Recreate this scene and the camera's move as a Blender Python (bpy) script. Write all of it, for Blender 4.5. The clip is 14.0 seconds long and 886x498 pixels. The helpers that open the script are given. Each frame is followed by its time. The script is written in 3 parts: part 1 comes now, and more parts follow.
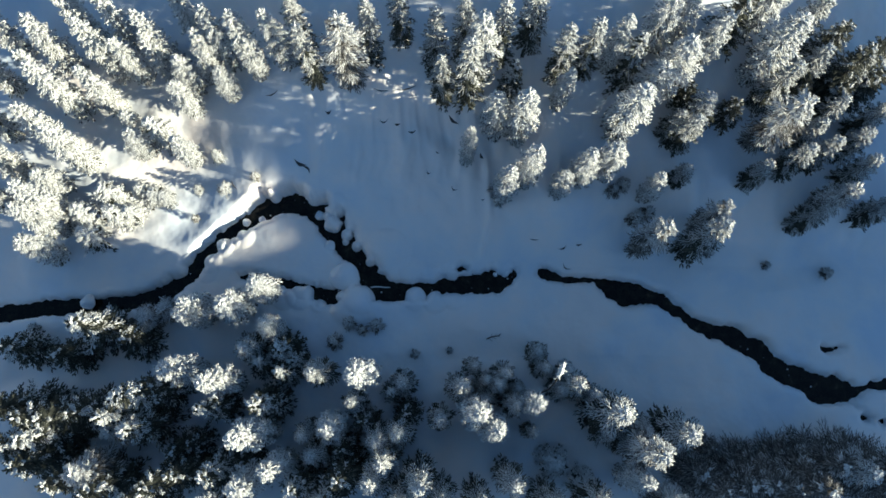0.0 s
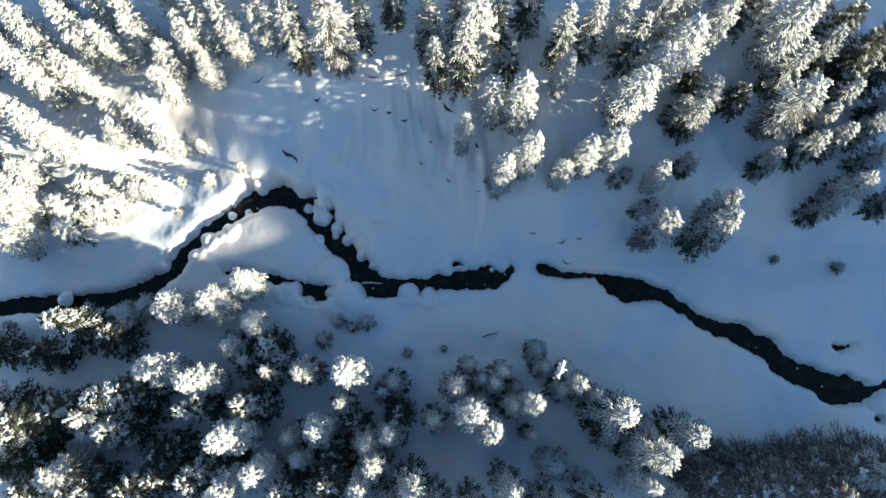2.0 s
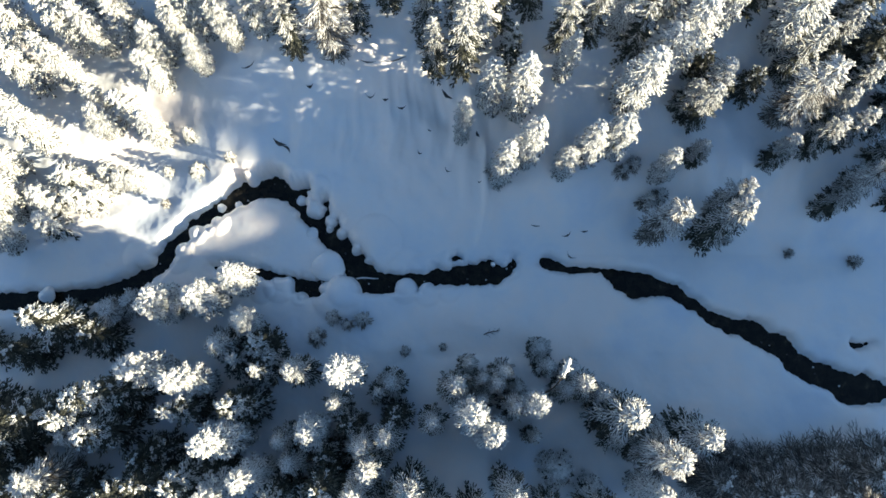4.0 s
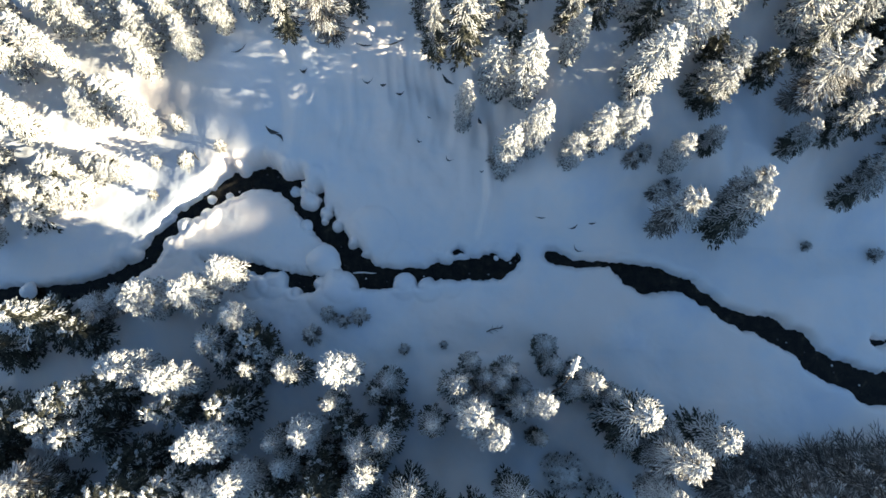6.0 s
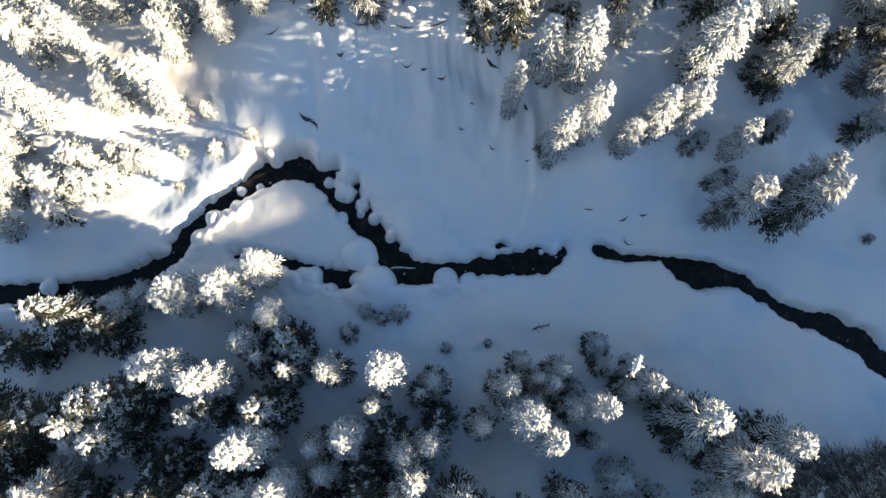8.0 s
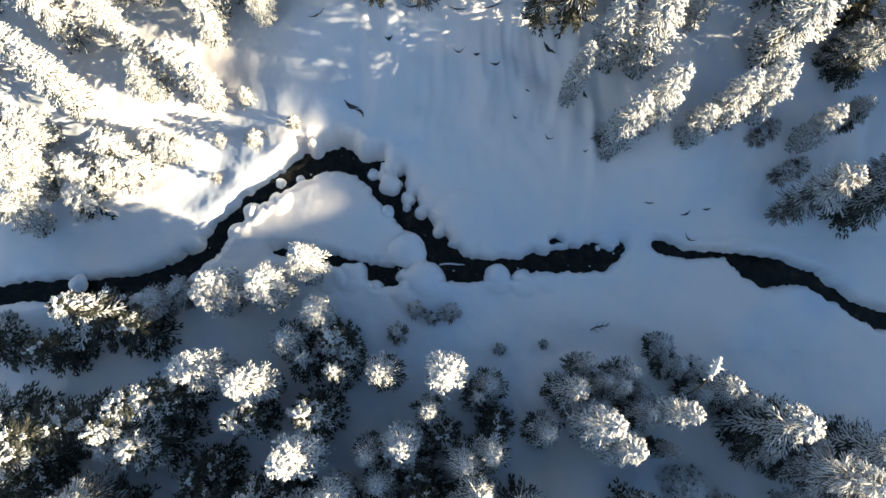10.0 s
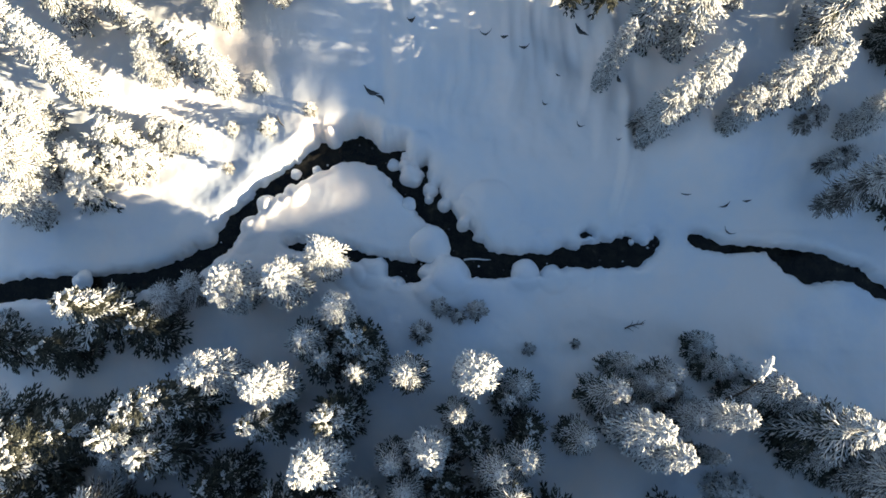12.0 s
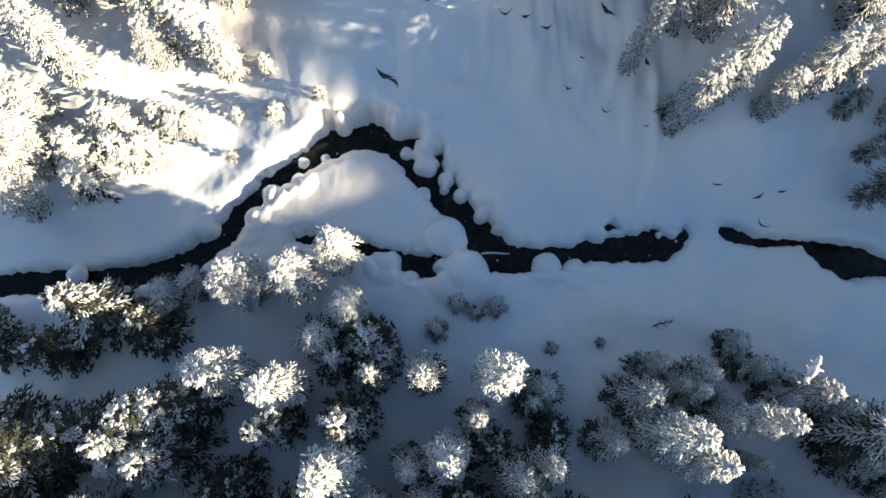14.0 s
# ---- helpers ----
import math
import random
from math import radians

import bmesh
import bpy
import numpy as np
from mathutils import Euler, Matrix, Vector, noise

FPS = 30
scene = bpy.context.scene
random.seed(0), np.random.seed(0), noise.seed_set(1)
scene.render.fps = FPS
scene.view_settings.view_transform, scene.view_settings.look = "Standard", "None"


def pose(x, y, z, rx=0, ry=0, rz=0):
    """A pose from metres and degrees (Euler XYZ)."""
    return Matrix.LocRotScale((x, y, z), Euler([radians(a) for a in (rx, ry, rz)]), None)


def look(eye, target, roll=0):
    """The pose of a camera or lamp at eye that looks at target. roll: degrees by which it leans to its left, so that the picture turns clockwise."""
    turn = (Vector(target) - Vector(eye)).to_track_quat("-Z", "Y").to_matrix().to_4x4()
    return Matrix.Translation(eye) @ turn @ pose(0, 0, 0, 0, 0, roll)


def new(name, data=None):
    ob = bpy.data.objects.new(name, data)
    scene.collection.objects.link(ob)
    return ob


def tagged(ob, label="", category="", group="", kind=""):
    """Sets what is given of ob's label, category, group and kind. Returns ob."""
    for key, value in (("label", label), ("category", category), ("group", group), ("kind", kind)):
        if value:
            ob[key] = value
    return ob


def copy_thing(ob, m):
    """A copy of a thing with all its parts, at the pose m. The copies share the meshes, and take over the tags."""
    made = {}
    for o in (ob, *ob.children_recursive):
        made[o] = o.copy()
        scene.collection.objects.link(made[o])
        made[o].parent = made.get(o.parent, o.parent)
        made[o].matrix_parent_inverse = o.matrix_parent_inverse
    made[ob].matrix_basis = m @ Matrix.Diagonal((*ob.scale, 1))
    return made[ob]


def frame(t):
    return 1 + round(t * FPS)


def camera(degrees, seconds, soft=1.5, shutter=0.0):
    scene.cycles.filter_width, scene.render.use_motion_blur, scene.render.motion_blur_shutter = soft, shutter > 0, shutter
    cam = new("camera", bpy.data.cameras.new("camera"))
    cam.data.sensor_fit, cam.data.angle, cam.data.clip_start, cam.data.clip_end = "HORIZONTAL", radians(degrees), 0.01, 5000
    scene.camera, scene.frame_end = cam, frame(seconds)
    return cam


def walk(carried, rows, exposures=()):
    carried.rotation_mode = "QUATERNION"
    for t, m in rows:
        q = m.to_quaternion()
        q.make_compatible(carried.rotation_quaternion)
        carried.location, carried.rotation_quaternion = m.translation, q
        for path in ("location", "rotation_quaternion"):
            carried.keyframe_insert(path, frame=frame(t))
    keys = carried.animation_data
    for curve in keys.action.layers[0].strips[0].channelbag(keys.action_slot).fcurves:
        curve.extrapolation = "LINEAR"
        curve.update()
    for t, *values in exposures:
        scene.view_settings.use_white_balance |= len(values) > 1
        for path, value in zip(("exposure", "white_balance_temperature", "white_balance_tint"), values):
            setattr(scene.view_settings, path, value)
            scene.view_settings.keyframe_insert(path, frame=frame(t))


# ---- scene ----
cam = camera(65.40, 14.0, soft=1.6)
PATH = [
    (0, (-0.441, -8.459, 68.267), (-0.306, -4.631, 48.637), 2.30),
    (0.5, (-0.331, -8.451, 67.529), (-0.187, -4.627, 47.899), 2.41),
    (1, (-0.117, -8.695, 66.744), (0.026, -4.787, 47.130), 2.34),
    (1.5, (0.042, -8.693, 65.959), (0.196, -4.787, 46.345), 2.44),
    (2, (0.107, -8.723, 65.238), (0.251, -4.812, 45.625), 2.33),
    (2.5, (0.162, -8.685, 64.487), (0.305, -4.791, 44.871), 2.33),
    (3, (0.138, -8.757, 63.763), (0.294, -4.837, 44.152), 2.45),
    (5.5, (0.295, -8.817, 60.070), (0.433, -4.879, 40.462), 2.19),
    (6, (0.162, -8.821, 59.357), (0.311, -4.888, 39.748), 2.28),
    (6.5, (-0.220, -8.794, 58.596), (-0.099, -4.871, 38.985), 1.85),
    (7, (-0.992, -8.803, 57.831), (-0.863, -4.869, 38.222), 1.92),
    (7.5, (-2.083, -8.754, 57.059), (-1.937, -4.839, 37.447), 2.17),
    (8, (-3.338, -8.805, 56.243), (-3.180, -4.851, 36.638), 2.31),
    (8.5, (-4.620, -8.774, 55.435), (-4.431, -4.809, 35.833), 2.76),
    (9, (-5.688, -8.780, 54.653), (-5.507, -4.791, 35.056), 2.67),
    (11.5, (-8.943, -8.754, 50.842), (-8.720, -4.671, 31.265), 3.27),
    (12, (-9.165, -8.751, 50.126), (-8.993, -4.656, 30.550), 2.49),
    (12.5, (-9.538, -8.739, 49.359), (-9.334, -4.632, 29.786), 2.90),
    (13, (-9.803, -8.748, 48.620), (-9.612, -4.609, 29.054), 2.77),
    (13.5, (-10.057, -8.676, 47.934), (-9.880, -4.567, 28.362), 2.62),
    (14, (-10.309, -8.690, 47.203), (-10.127, -4.572, 27.633), 2.69),
]
walk(cam, [(t, look(eye, target, roll)) for t, eye, target, roll in PATH],
     exposures=[(0.0, 1.66, 5750, 3), (0.5, 1.94, 5850, 4), (1.0, 2.09, 5950, 4), (3.0, 2.27, 6200, 6), (14.0, 2.38, 6850, 10)])

# ---- light: a low winter sun in the east-south-east, behind a wooded ridge, clear sky ----
SUN_UP = 9.5                             # degrees above the horizon
SUN_EAST, SUN_NORTH = -0.954, 0.3       # the way the light goes over the ground
SUN_DIR = Vector((SUN_EAST * math.cos(radians(SUN_UP)), SUN_NORTH * math.cos(radians(SUN_UP)), -math.sin(radians(SUN_UP))))
world = bpy.data.worlds.new("sky")
scene.world = world
world.use_nodes = True
wn = world.node_tree.nodes
sky = wn.new("ShaderNodeTexSky")
sky.sky_type = "NISHITA"
sky.sun_disc = False
sky.sun_elevation = radians(SUN_UP)
sky.sun_rotation = math.atan2(-SUN_DIR.x, -SUN_DIR.y)
sky.altitude = 1200
sky.ozone_density = 2.0
sky.dust_density = 0.3
wn["Background"].inputs["Strength"].default_value = 0.055
world.node_tree.links.new(sky.outputs["Color"], wn["Background"].inputs["Color"])
sun = new("sun", bpy.data.lights.new("sun", "SUN"))
sun.data.energy = 5.0
sun.data.angle = radians(0.55)
sun.data.color = (1.0, 0.87, 0.63)
sun.matrix_world = Matrix.Translation((80, -60, 70)) @ SUN_DIR.to_track_quat("-Z", "Y").to_matrix().to_4x4()


# ---- materials ----
def material(name, rough=0.6, metal=0.0):
    m = bpy.data.materials.new(name)
    m.use_nodes = True
    b = m.node_tree.nodes["Principled BSDF"]
    b.inputs["Roughness"].default_value = rough
    b.inputs["Metallic"].default_value = metal
    return m, m.node_tree, b


def ramp(tree, fac, stops):
    r = tree.nodes.new("ShaderNodeValToRGB")
    while len(r.color_ramp.elements) < len(stops):
        r.color_ramp.elements.new(0.5)
    for e, (p, c) in zip(r.color_ramp.elements, stops):
        e.position, e.color = p, (*c, 1)
    tree.links.new(fac, r.inputs["Fac"])
    return r.outputs["Color"]


def noise_tex(tree, scale, detail=4.0, rough=0.55):
    tc = tree.nodes.new("ShaderNodeTexCoord")
    n = tree.nodes.new("ShaderNodeTexNoise")
    n.inputs["Scale"].default_value, n.inputs["Detail"].default_value, n.inputs["Roughness"].default_value = scale, detail, rough
    tree.links.new(tc.outputs["Object"], n.inputs["Vector"])
    return n.outputs["Fac"]


def bump(tree, bsdf, height, strength, distance, below=None):
    b = tree.nodes.new("ShaderNodeBump")
    b.inputs["Strength"].default_value, b.inputs["Distance"].default_value = strength, distance
    tree.links.new(height, b.inputs["Height"])
    if below:
        tree.links.new(below, b.inputs["Normal"])
    tree.links.new(b.outputs["Normal"], bsdf.inputs["Normal"])
    return b.outputs["Normal"]


def snow_material():
    m, t, b = material("snow", 0.62)
    n = noise_tex(t, 0.11, 5)
    t.links.new(ramp(t, n, [(0.36, (0.73, 0.79, 0.865)), (0.5, (0.865, 0.86, 0.86)), (0.62, (0.96, 0.88, 0.83))]), b.inputs["Base Color"])
    first = bump(t, b, noise_tex(t, 0.5, 2), 0.32, 0.4)
    bump(t, b, noise_tex(t, 14.0, 3), 0.1, 0.03, first)
    b.inputs["Specular IOR Level"].default_value = 0.3
    return m


def tree_snow_material():
    m, t, b = material("branch_snow", 0.65)
    g = t.nodes.new("ShaderNodeNewGeometry")
    t.links.new(ramp(t, g.outputs["Random Per Island"], [(0.0, (0.66, 0.66, 0.645)), (1.0, (0.89, 0.89, 0.875))]), b.inputs["Base Color"])
    bump(t, b, noise_tex(t, 7.0, 5, 0.65), 0.9, 0.12)
    b.inputs["Specular IOR Level"].default_value = 0.2
    return m


def leaf_material(name, dark, light):
    m, t, b = material(name, 0.75)
    g = t.nodes.new("ShaderNodeNewGeometry")
    t.links.new(ramp(t, g.outputs["Random Per Island"], [(0.0, dark), (0.75, tuple(0.68 * p + 0.32 * q for p, q in zip(dark, light))), (1.0, light)]), b.inputs["Base Color"])
    b.inputs["Specular IOR Level"].default_value = 0.15
    return m


def bark_material():
    m, t, b = material("bark", 0.9)
    n = noise_tex(t, 6.0, 5)
    t.links.new(ramp(t, n, [(0.3, (0.035, 0.026, 0.02)), (0.7, (0.11, 0.085, 0.065))]), b.inputs["Base Color"])
    bump(t, b, n, 0.8, 0.05)
    return m


def water_material():
    m, t, b = material("dark_water", 0.12)
    n = noise_tex(t, 0.9, 6, 0.65)
    t.links.new(ramp(t, n, [(0.42, (0.003, 0.0035, 0.003)), (0.6, (0.016, 0.014, 0.009)), (0.74, (0.065, 0.052, 0.032))]), b.inputs["Base Color"])
    bump(t, b, noise_tex(t, 3.5, 4), 0.12, 0.1)
    b.inputs["Specular IOR Level"].default_value = 0.22
    return m


def rock_material():
    m, t, b = material("dark_rock", 0.85)
    n = noise_tex(t, 4.0, 6)
    t.links.new(ramp(t, n, [(0.3, (0.025, 0.024, 0.024)), (0.7, (0.10, 0.095, 0.09))]), b.inputs["Base Color"])
    bump(t, b, n, 0.8, 0.06)
    return m


SNOW = snow_material()
TREE_SNOW = tree_snow_material()
NEEDLES = leaf_material("spruce_needles", (0.024, 0.028, 0.023), (0.17, 0.168, 0.13))
FROSTED = leaf_material("frosted_twigs", (0.035, 0.028, 0.022), (0.5, 0.48, 0.45))
BARK = bark_material()
WATER = water_material()
ROCK = rock_material()


# ---- numbers for the shape of the land ----
def lattice(seed, size=256):
    return np.random.RandomState(seed).rand(size, size)


LAT = [lattice(s) for s in range(6)]


def smooth_noise(x, y, k):
    """Value noise, -1 to 1."""
    a = LAT[k % 6]
    xi, yi = np.floor(x).astype(int), np.floor(y).astype(int)
    fx, fy = x - xi, y - yi
    fx, fy = fx * fx * fx * (fx * (fx * 6 - 15) + 10), fy * fy * fy * (fy * (fy * 6 - 15) + 10)
    p, q, r, s = a[xi % 256, yi % 256], a[(xi + 1) % 256, yi % 256], a[xi % 256, (yi + 1) % 256], a[(xi + 1) % 256, (yi + 1) % 256]
    return 2 * ((p * (1 - fx) + q * fx) * (1 - fy) + (r * (1 - fx) + s * fx) * fy) - 1


def smoothstep(a, b, v):
    u = np.clip((v - a) / (b - a), 0, 1)
    return u * u * (3 - 2 * u)


# reaches of the stream: x, y and half width along the middle line
REACH_WEST = [(-64.01, -2.8, 0.86), (-43.56, -2.0, 0.86), (-39.75, -1.5, 0.81), (-35.4, -1.1, 0.75), (-30.93, -0.75, 0.7), (-27.54, 0.08, 0.87), (-25.2, 2.0, 0.82), (-24.05, 3.55, 0.76), (-22.9, 4.85, 0.74), (-21.5, 6.15, 0.78), (-20.0, 7.2, 0.74), (-18.6, 8.3, 0.95), (-17.4, 8.95, 1.03), (-15.6, 9.42, 1.0)]
REACH_BEND = [(-15.6, 9.42, 1.0), (-14.7, 9.38, 1.06), (-13.4, 8.75, 0.9), (-12.15, 7.55, 0.96), (-11.1, 6.3, 1.02), (-9.95, 5.1, 1.08), (-8.85, 3.9, 1.04), (-7.8, 2.85, 1.05), (-7.0, 1.65, 1.3), (-6.1, 0.5, 1.12), (-4.64, 0.42, 0.9), (-3.0, 0.6, 0.86), (-1.3, 0.68, 0.82), (0.48, 1.09, 0.76), (2.5, 1.3, 1.02), (4.16, 1.36, 1.08), (5.6, 1.42, 0.92), (6.6, 1.7, 0.62), (7.05, 2.2, 0.42), (7.1, 2.55, 0.24)]
REACH_SIDE = [(-20.08, 1.86, 0.33), (-18.68, 1.76, 0.42), (-16.79, 1.5, 0.4), (-14.8, 1.1, 0.44), (-13.2, 0.5, 0.56), (-11.75, 0.05, 0.88), (-10.7, -0.05, 0.82), (-10.3, 0.6, 0.5)]
REACH_EAST = [(9.95, 2.45, 0.5), (10.49, 2.4, 0.6), (11.12, 2.13, 0.54), (12.08, 1.75, 0.32), (13.25, 1.7, 0.28), (14.33, 1.76, 0.26), (15.13, 1.71, 0.32), (16.02, 1.39, 0.74), (16.96, 0.86, 1.05), (18.12, 0.49, 1.27), (19.08, 0.38, 1.16), (20.13, 0.17, 0.8), (21.29, -0.09, 0.76), (22.22, -0.62, 0.69), (23.08, -1.31, 0.5), (25.01, -2.57, 0.6), (26.29, -3.15, 0.74), (27.59, -3.51, 0.84), (28.76, -3.98, 0.98), (29.73, -4.7, 1.0), (31.13, -5.22, 1.06), (31.87, -6.36, 1.06), (33.5, -7.43, 1.06), (35.01, -7.99, 1.06), (36.19, -8.7, 1.32), (37.72, -9.0, 1.48), (38.96, -9.1, 1.06), (39.88, -9.2, 0.63), (40.61, -8.79, 0.26), (41.42, -8.53, 0.42), (43.35, -8.5, 0.75), (64.31, -8.63, 1.29)]
POOLS = [[(37.12, -4.8, 0.18), (37.62, -5.05, 0.26), (38.32, -4.95, 0.17), (39.12, -4.84, 0.22)], [(40.46, -11.46, 0.26), (40.88, -11.56, 0.21)], [(41.81, -11.87, 0.26), (42.45, -11.87, 0.21)], [(1.56, 2.69, 0.22), (1.99, 2.86, 0.27), (2.43, 2.75, 0.13)]]
# narrow notches that the water has cut into the bank: x, y and half width
NOTCHES = [[(39.1, -9.66, 0.32), (39.68, -10.52, 0.11)], [(-12.9, 8.9, 0.5), (-11.75, 9.17, 0.3)], [(-10.5, 6.4, 0.5), (-9.95, 7.1, 0.3), (-10.15, 7.95, 0.2)], [(-9.3, 5.4, 0.45), (-9.1, 6.4, 0.22)], [(-15.1, 9.9, 0.6), (-15.0, 10.35, 0.45)], [(-17.6, 9.2, 0.6), (-18.0, 9.95, 0.32)], [(4.9, 1.9, 0.5), (5.1, 2.5, 0.28)]]
# cushions of snow that bulge from the bank over the water: x, y and radius
LOBES = [(-11.65, 8.1, 0.5), (-11.2, 7.25, 0.84), (-11.0, 8.4, 0.6), (-9.72, 6.2, 0.6), (-9.8, 5.5, 0.36), (-8.58, 5.05, 0.52), (-7.9, 5.5, 0.55), (-7.2, 4.5, 0.6), (-7.14, 3.55, 0.5), (-5.42, 4.2, 1.75), (-8.69, -0.77, 1.75), (-19.73, 5.71, 0.85), (-21.8, 4.8, 0.85), (-22.95, 3.3, 0.9), (-23.2, 2.1, 0.75), (-20.8, 5.2, 0.6), (-13.9, 0.0, 1.1), (-15.48, -0.38, 0.87), (-12.1, -0.95, 0.6), (-2.7, -0.2, 1.0), (-0.7, -0.5, 0.95), (-13.1, 9.85, 0.55), (-17.1, 10.1, 0.5), (-10.34, 8.9, 0.7), (-3.0, 2.35, 1.0), (-1.2, 2.1, 0.75), (0.9, 2.35, 0.7), (1.2, -0.35, 0.8), (5.9, 2.75, 0.5), (6.25, 2.45, 0.45), (-26.6, 2.75, 1.1), (-8.0, -0.35, 1.2)]


def stream_distance(x, y):
    """Metres from the water's edge, minus in the water."""
    d = np.full(x.shape, 1e3)
    for reach in (REACH_WEST, REACH_BEND, REACH_SIDE, REACH_EAST, *POOLS, *NOTCHES):
        for (ax, ay, aw), (bx, by, bw) in zip(reach, reach[1:]):
            ux, uy = bx - ax, by - ay
            u = np.clip(((x - ax) * ux + (y - ay) * uy) / (ux * ux + uy * uy), 0, 1)
            d = np.minimum(d, np.hypot(x - ax - u * ux, y - ay - u * uy) - (aw + u * (bw - aw)))
    near = np.clip(1.2 - np.abs(d), 0, 1)
    d = d + near * (0.16 * smooth_noise(x * 1.1, y * 1.1, 1) + 0.12 * smooth_noise(x * 2.4 + 9, y * 2.4, 2) + 0.06 * smooth_noise(x * 5.1, y * 5.1, 3))
    for cx, cy, r in LOBES:
        d = np.maximum(d, r * (1 + 0.2 * smooth_noise(x * 1.3 + cx, y * 1.3, 4)) - np.hypot(x - cx, y - cy))
    return d


def land(x, y):
    """Height of the snow without the stream."""
    z = np.interp(y, [-900, -200, -60, -25, -14, -6, 0, 3, 5, 8, 10, 12.5, 16, 19, 24, 40, 100, 300, 900],
                  [330, 70, 12, 4.0, 1.6, 0.75, 0.85, 0.9, 1.5, 2.6, 3.2, 3.9, 5.4, 7.3, 9.6, 17, 45, 130, 350])
    low = np.interp(y, [-900, -200, -60, -25, -14, -6, 0, 3, 8, 13, 20, 30, 40, 100, 300, 900],
                    [330, 70, 12, 4.0, 1.6, 0.75, 0.85, 0.9, 1.5, 2.7, 4.5, 8, 13, 42, 130, 350])
    # the bank stands back and lies lower north-west of the bend
    e = smoothstep(-25, -11.5, x + 0.8 * smooth_noise(y / 4.1, x * 0, 1))
    z = low + (z - low) * e + 1.0 * smoothstep(-1, 5, x) * smoothstep(7, 12, y) + 1.6 * smoothstep(4.5, 10, x) * smoothstep(4.5, 9, y)
    z = z + 0.4 * smooth_noise(x / 9, y / 9, 0) + 0.22 * smooth_noise(x / 3.1, y / 2.6, 3) + 0.05 * smooth_noise(x / 1.3, y / 1.3, 4)
    # the low cushion of snow inside the bend
    inside = 1 - smoothstep(0.75, 1.15, np.hypot((x + 15.2) / 8.6, (y - 3.9) / 5.6))
    cushion = 1.0 + 0.36 * np.exp(-((x + 16.2) / 6.0) ** 2 - ((y - 5.6) / 2.5) ** 2) + 0.05 * smooth_noise(x / 3.4, y / 1.8, 3)
    z = z + inside * (cushion - z)
    # slumps and drifts on the open bank
    slope = smoothstep(3.5, 8, y) * (1 - smoothstep(20, 26, y)) * smoothstep(-13, -9, x)
    z = z + slope * (0.12 * smooth_noise(x / 0.9, y / 1.7, 2) + 0.2 * smooth_noise(x / 2.2 + 0.3 * y, y / 3.4, 0))
    # a low ridge of drifted snow that runs down the northern bank
    z = z + 0.45 * np.exp(-((x - np.interp(y, [3.6, 7.4, 11.2, 13.8], [3.8, 4.6, 4.3, 3.9])) / 0.42) ** 2) * smoothstep(3.2, 4.4, y) * (1 - smoothstep(12, 14, y))
    # furrows that slid down the open northern bank
    bank = smoothstep(9, 13, y) * (1 - smoothstep(18, 22, y)) * smoothstep(-16, -11, x) * (1 - smoothstep(3, 7, x))
    wander = x + 0.8 * smooth_noise(y / 3.5, x / 6, 1) + 0.06 * y
    z = z + bank * (0.42 * smooth_noise(wander * 0.6, y / 7, 5) + 0.15 * smooth_noise(wander * 1.7, y / 4, 3))
    # the eastern ridge, out of sight, behind which the sun stands: through its saddle the sun comes onto the north-western bank
    u, v = SUN_EAST * x + SUN_NORTH * y, SUN_NORTH * x - SUN_EAST * y
    crest = np.interp(v, [-300, -60, -24, -18, -14, -9, -6, -3.5, -1, 2, 4, 6, 8, 10, 12, 14, 16, 19, 22, 25, 60, 300],
                      [80, 36, 28.5, 28.5, 25.2, 24.6, 23.0, 21.8, 21.2, 21.4, 21.9, 23.8, 24.9, 24.4, 24.0, 24.2, 24.4, 23.0, 22.9, 25, 31, 80])
    crest = crest + 0.3 * smooth_noise(v / 2.3, v * 0, 2)
    rise = smoothstep(-55, -100, u)
    z = z * (1 - rise) + rise * crest + smoothstep(-90, -900, x) * 60 + smoothstep(120, 900, x) * 40
    return z


def ground_height(x, y):
    z = land(x, y)
    d = stream_distance(x, y)
    for cx, cy, r in LOBES:
        z = z + 0.28 * r ** 1.3 * np.clip(1 - ((x - cx) ** 2 + (y - cy) ** 2) / (1.35 * r) ** 2, 0, 1) ** 0.7
    lip = np.clip(d / 0.8, 0, 1)
    rounded = np.sqrt(np.clip(1 - (1 - lip) ** 2, 0, 1))
    return np.where(d > 0, z * (0.12 + 0.88 * rounded), np.maximum(-0.5, 0.12 * z + d * 4.0))


def axis(stops):
    """Grid lines: (from, to, step) stretches joined end to end."""
    out = []
    for a, b, s in stops:
        out.extend(np.arange(a, b - 1e-6, s))
    return np.array(out)


def far(a, b, n):
    return list(np.sign(a) * np.geomspace(abs(a), abs(b), n))


def part(name, verts, faces, mat, parent=None, smooth=True, label=""):
    me = bpy.data.meshes.new(name)
    me.from_pydata(verts, [], faces)
    me.materials.append(mat)
    if smooth:
        me.polygons.foreach_set("use_smooth", [True] * len(me.polygons))
    ob = new(name, me)
    ob.parent = parent
    if label:
        ob["label"] = label
    return ob


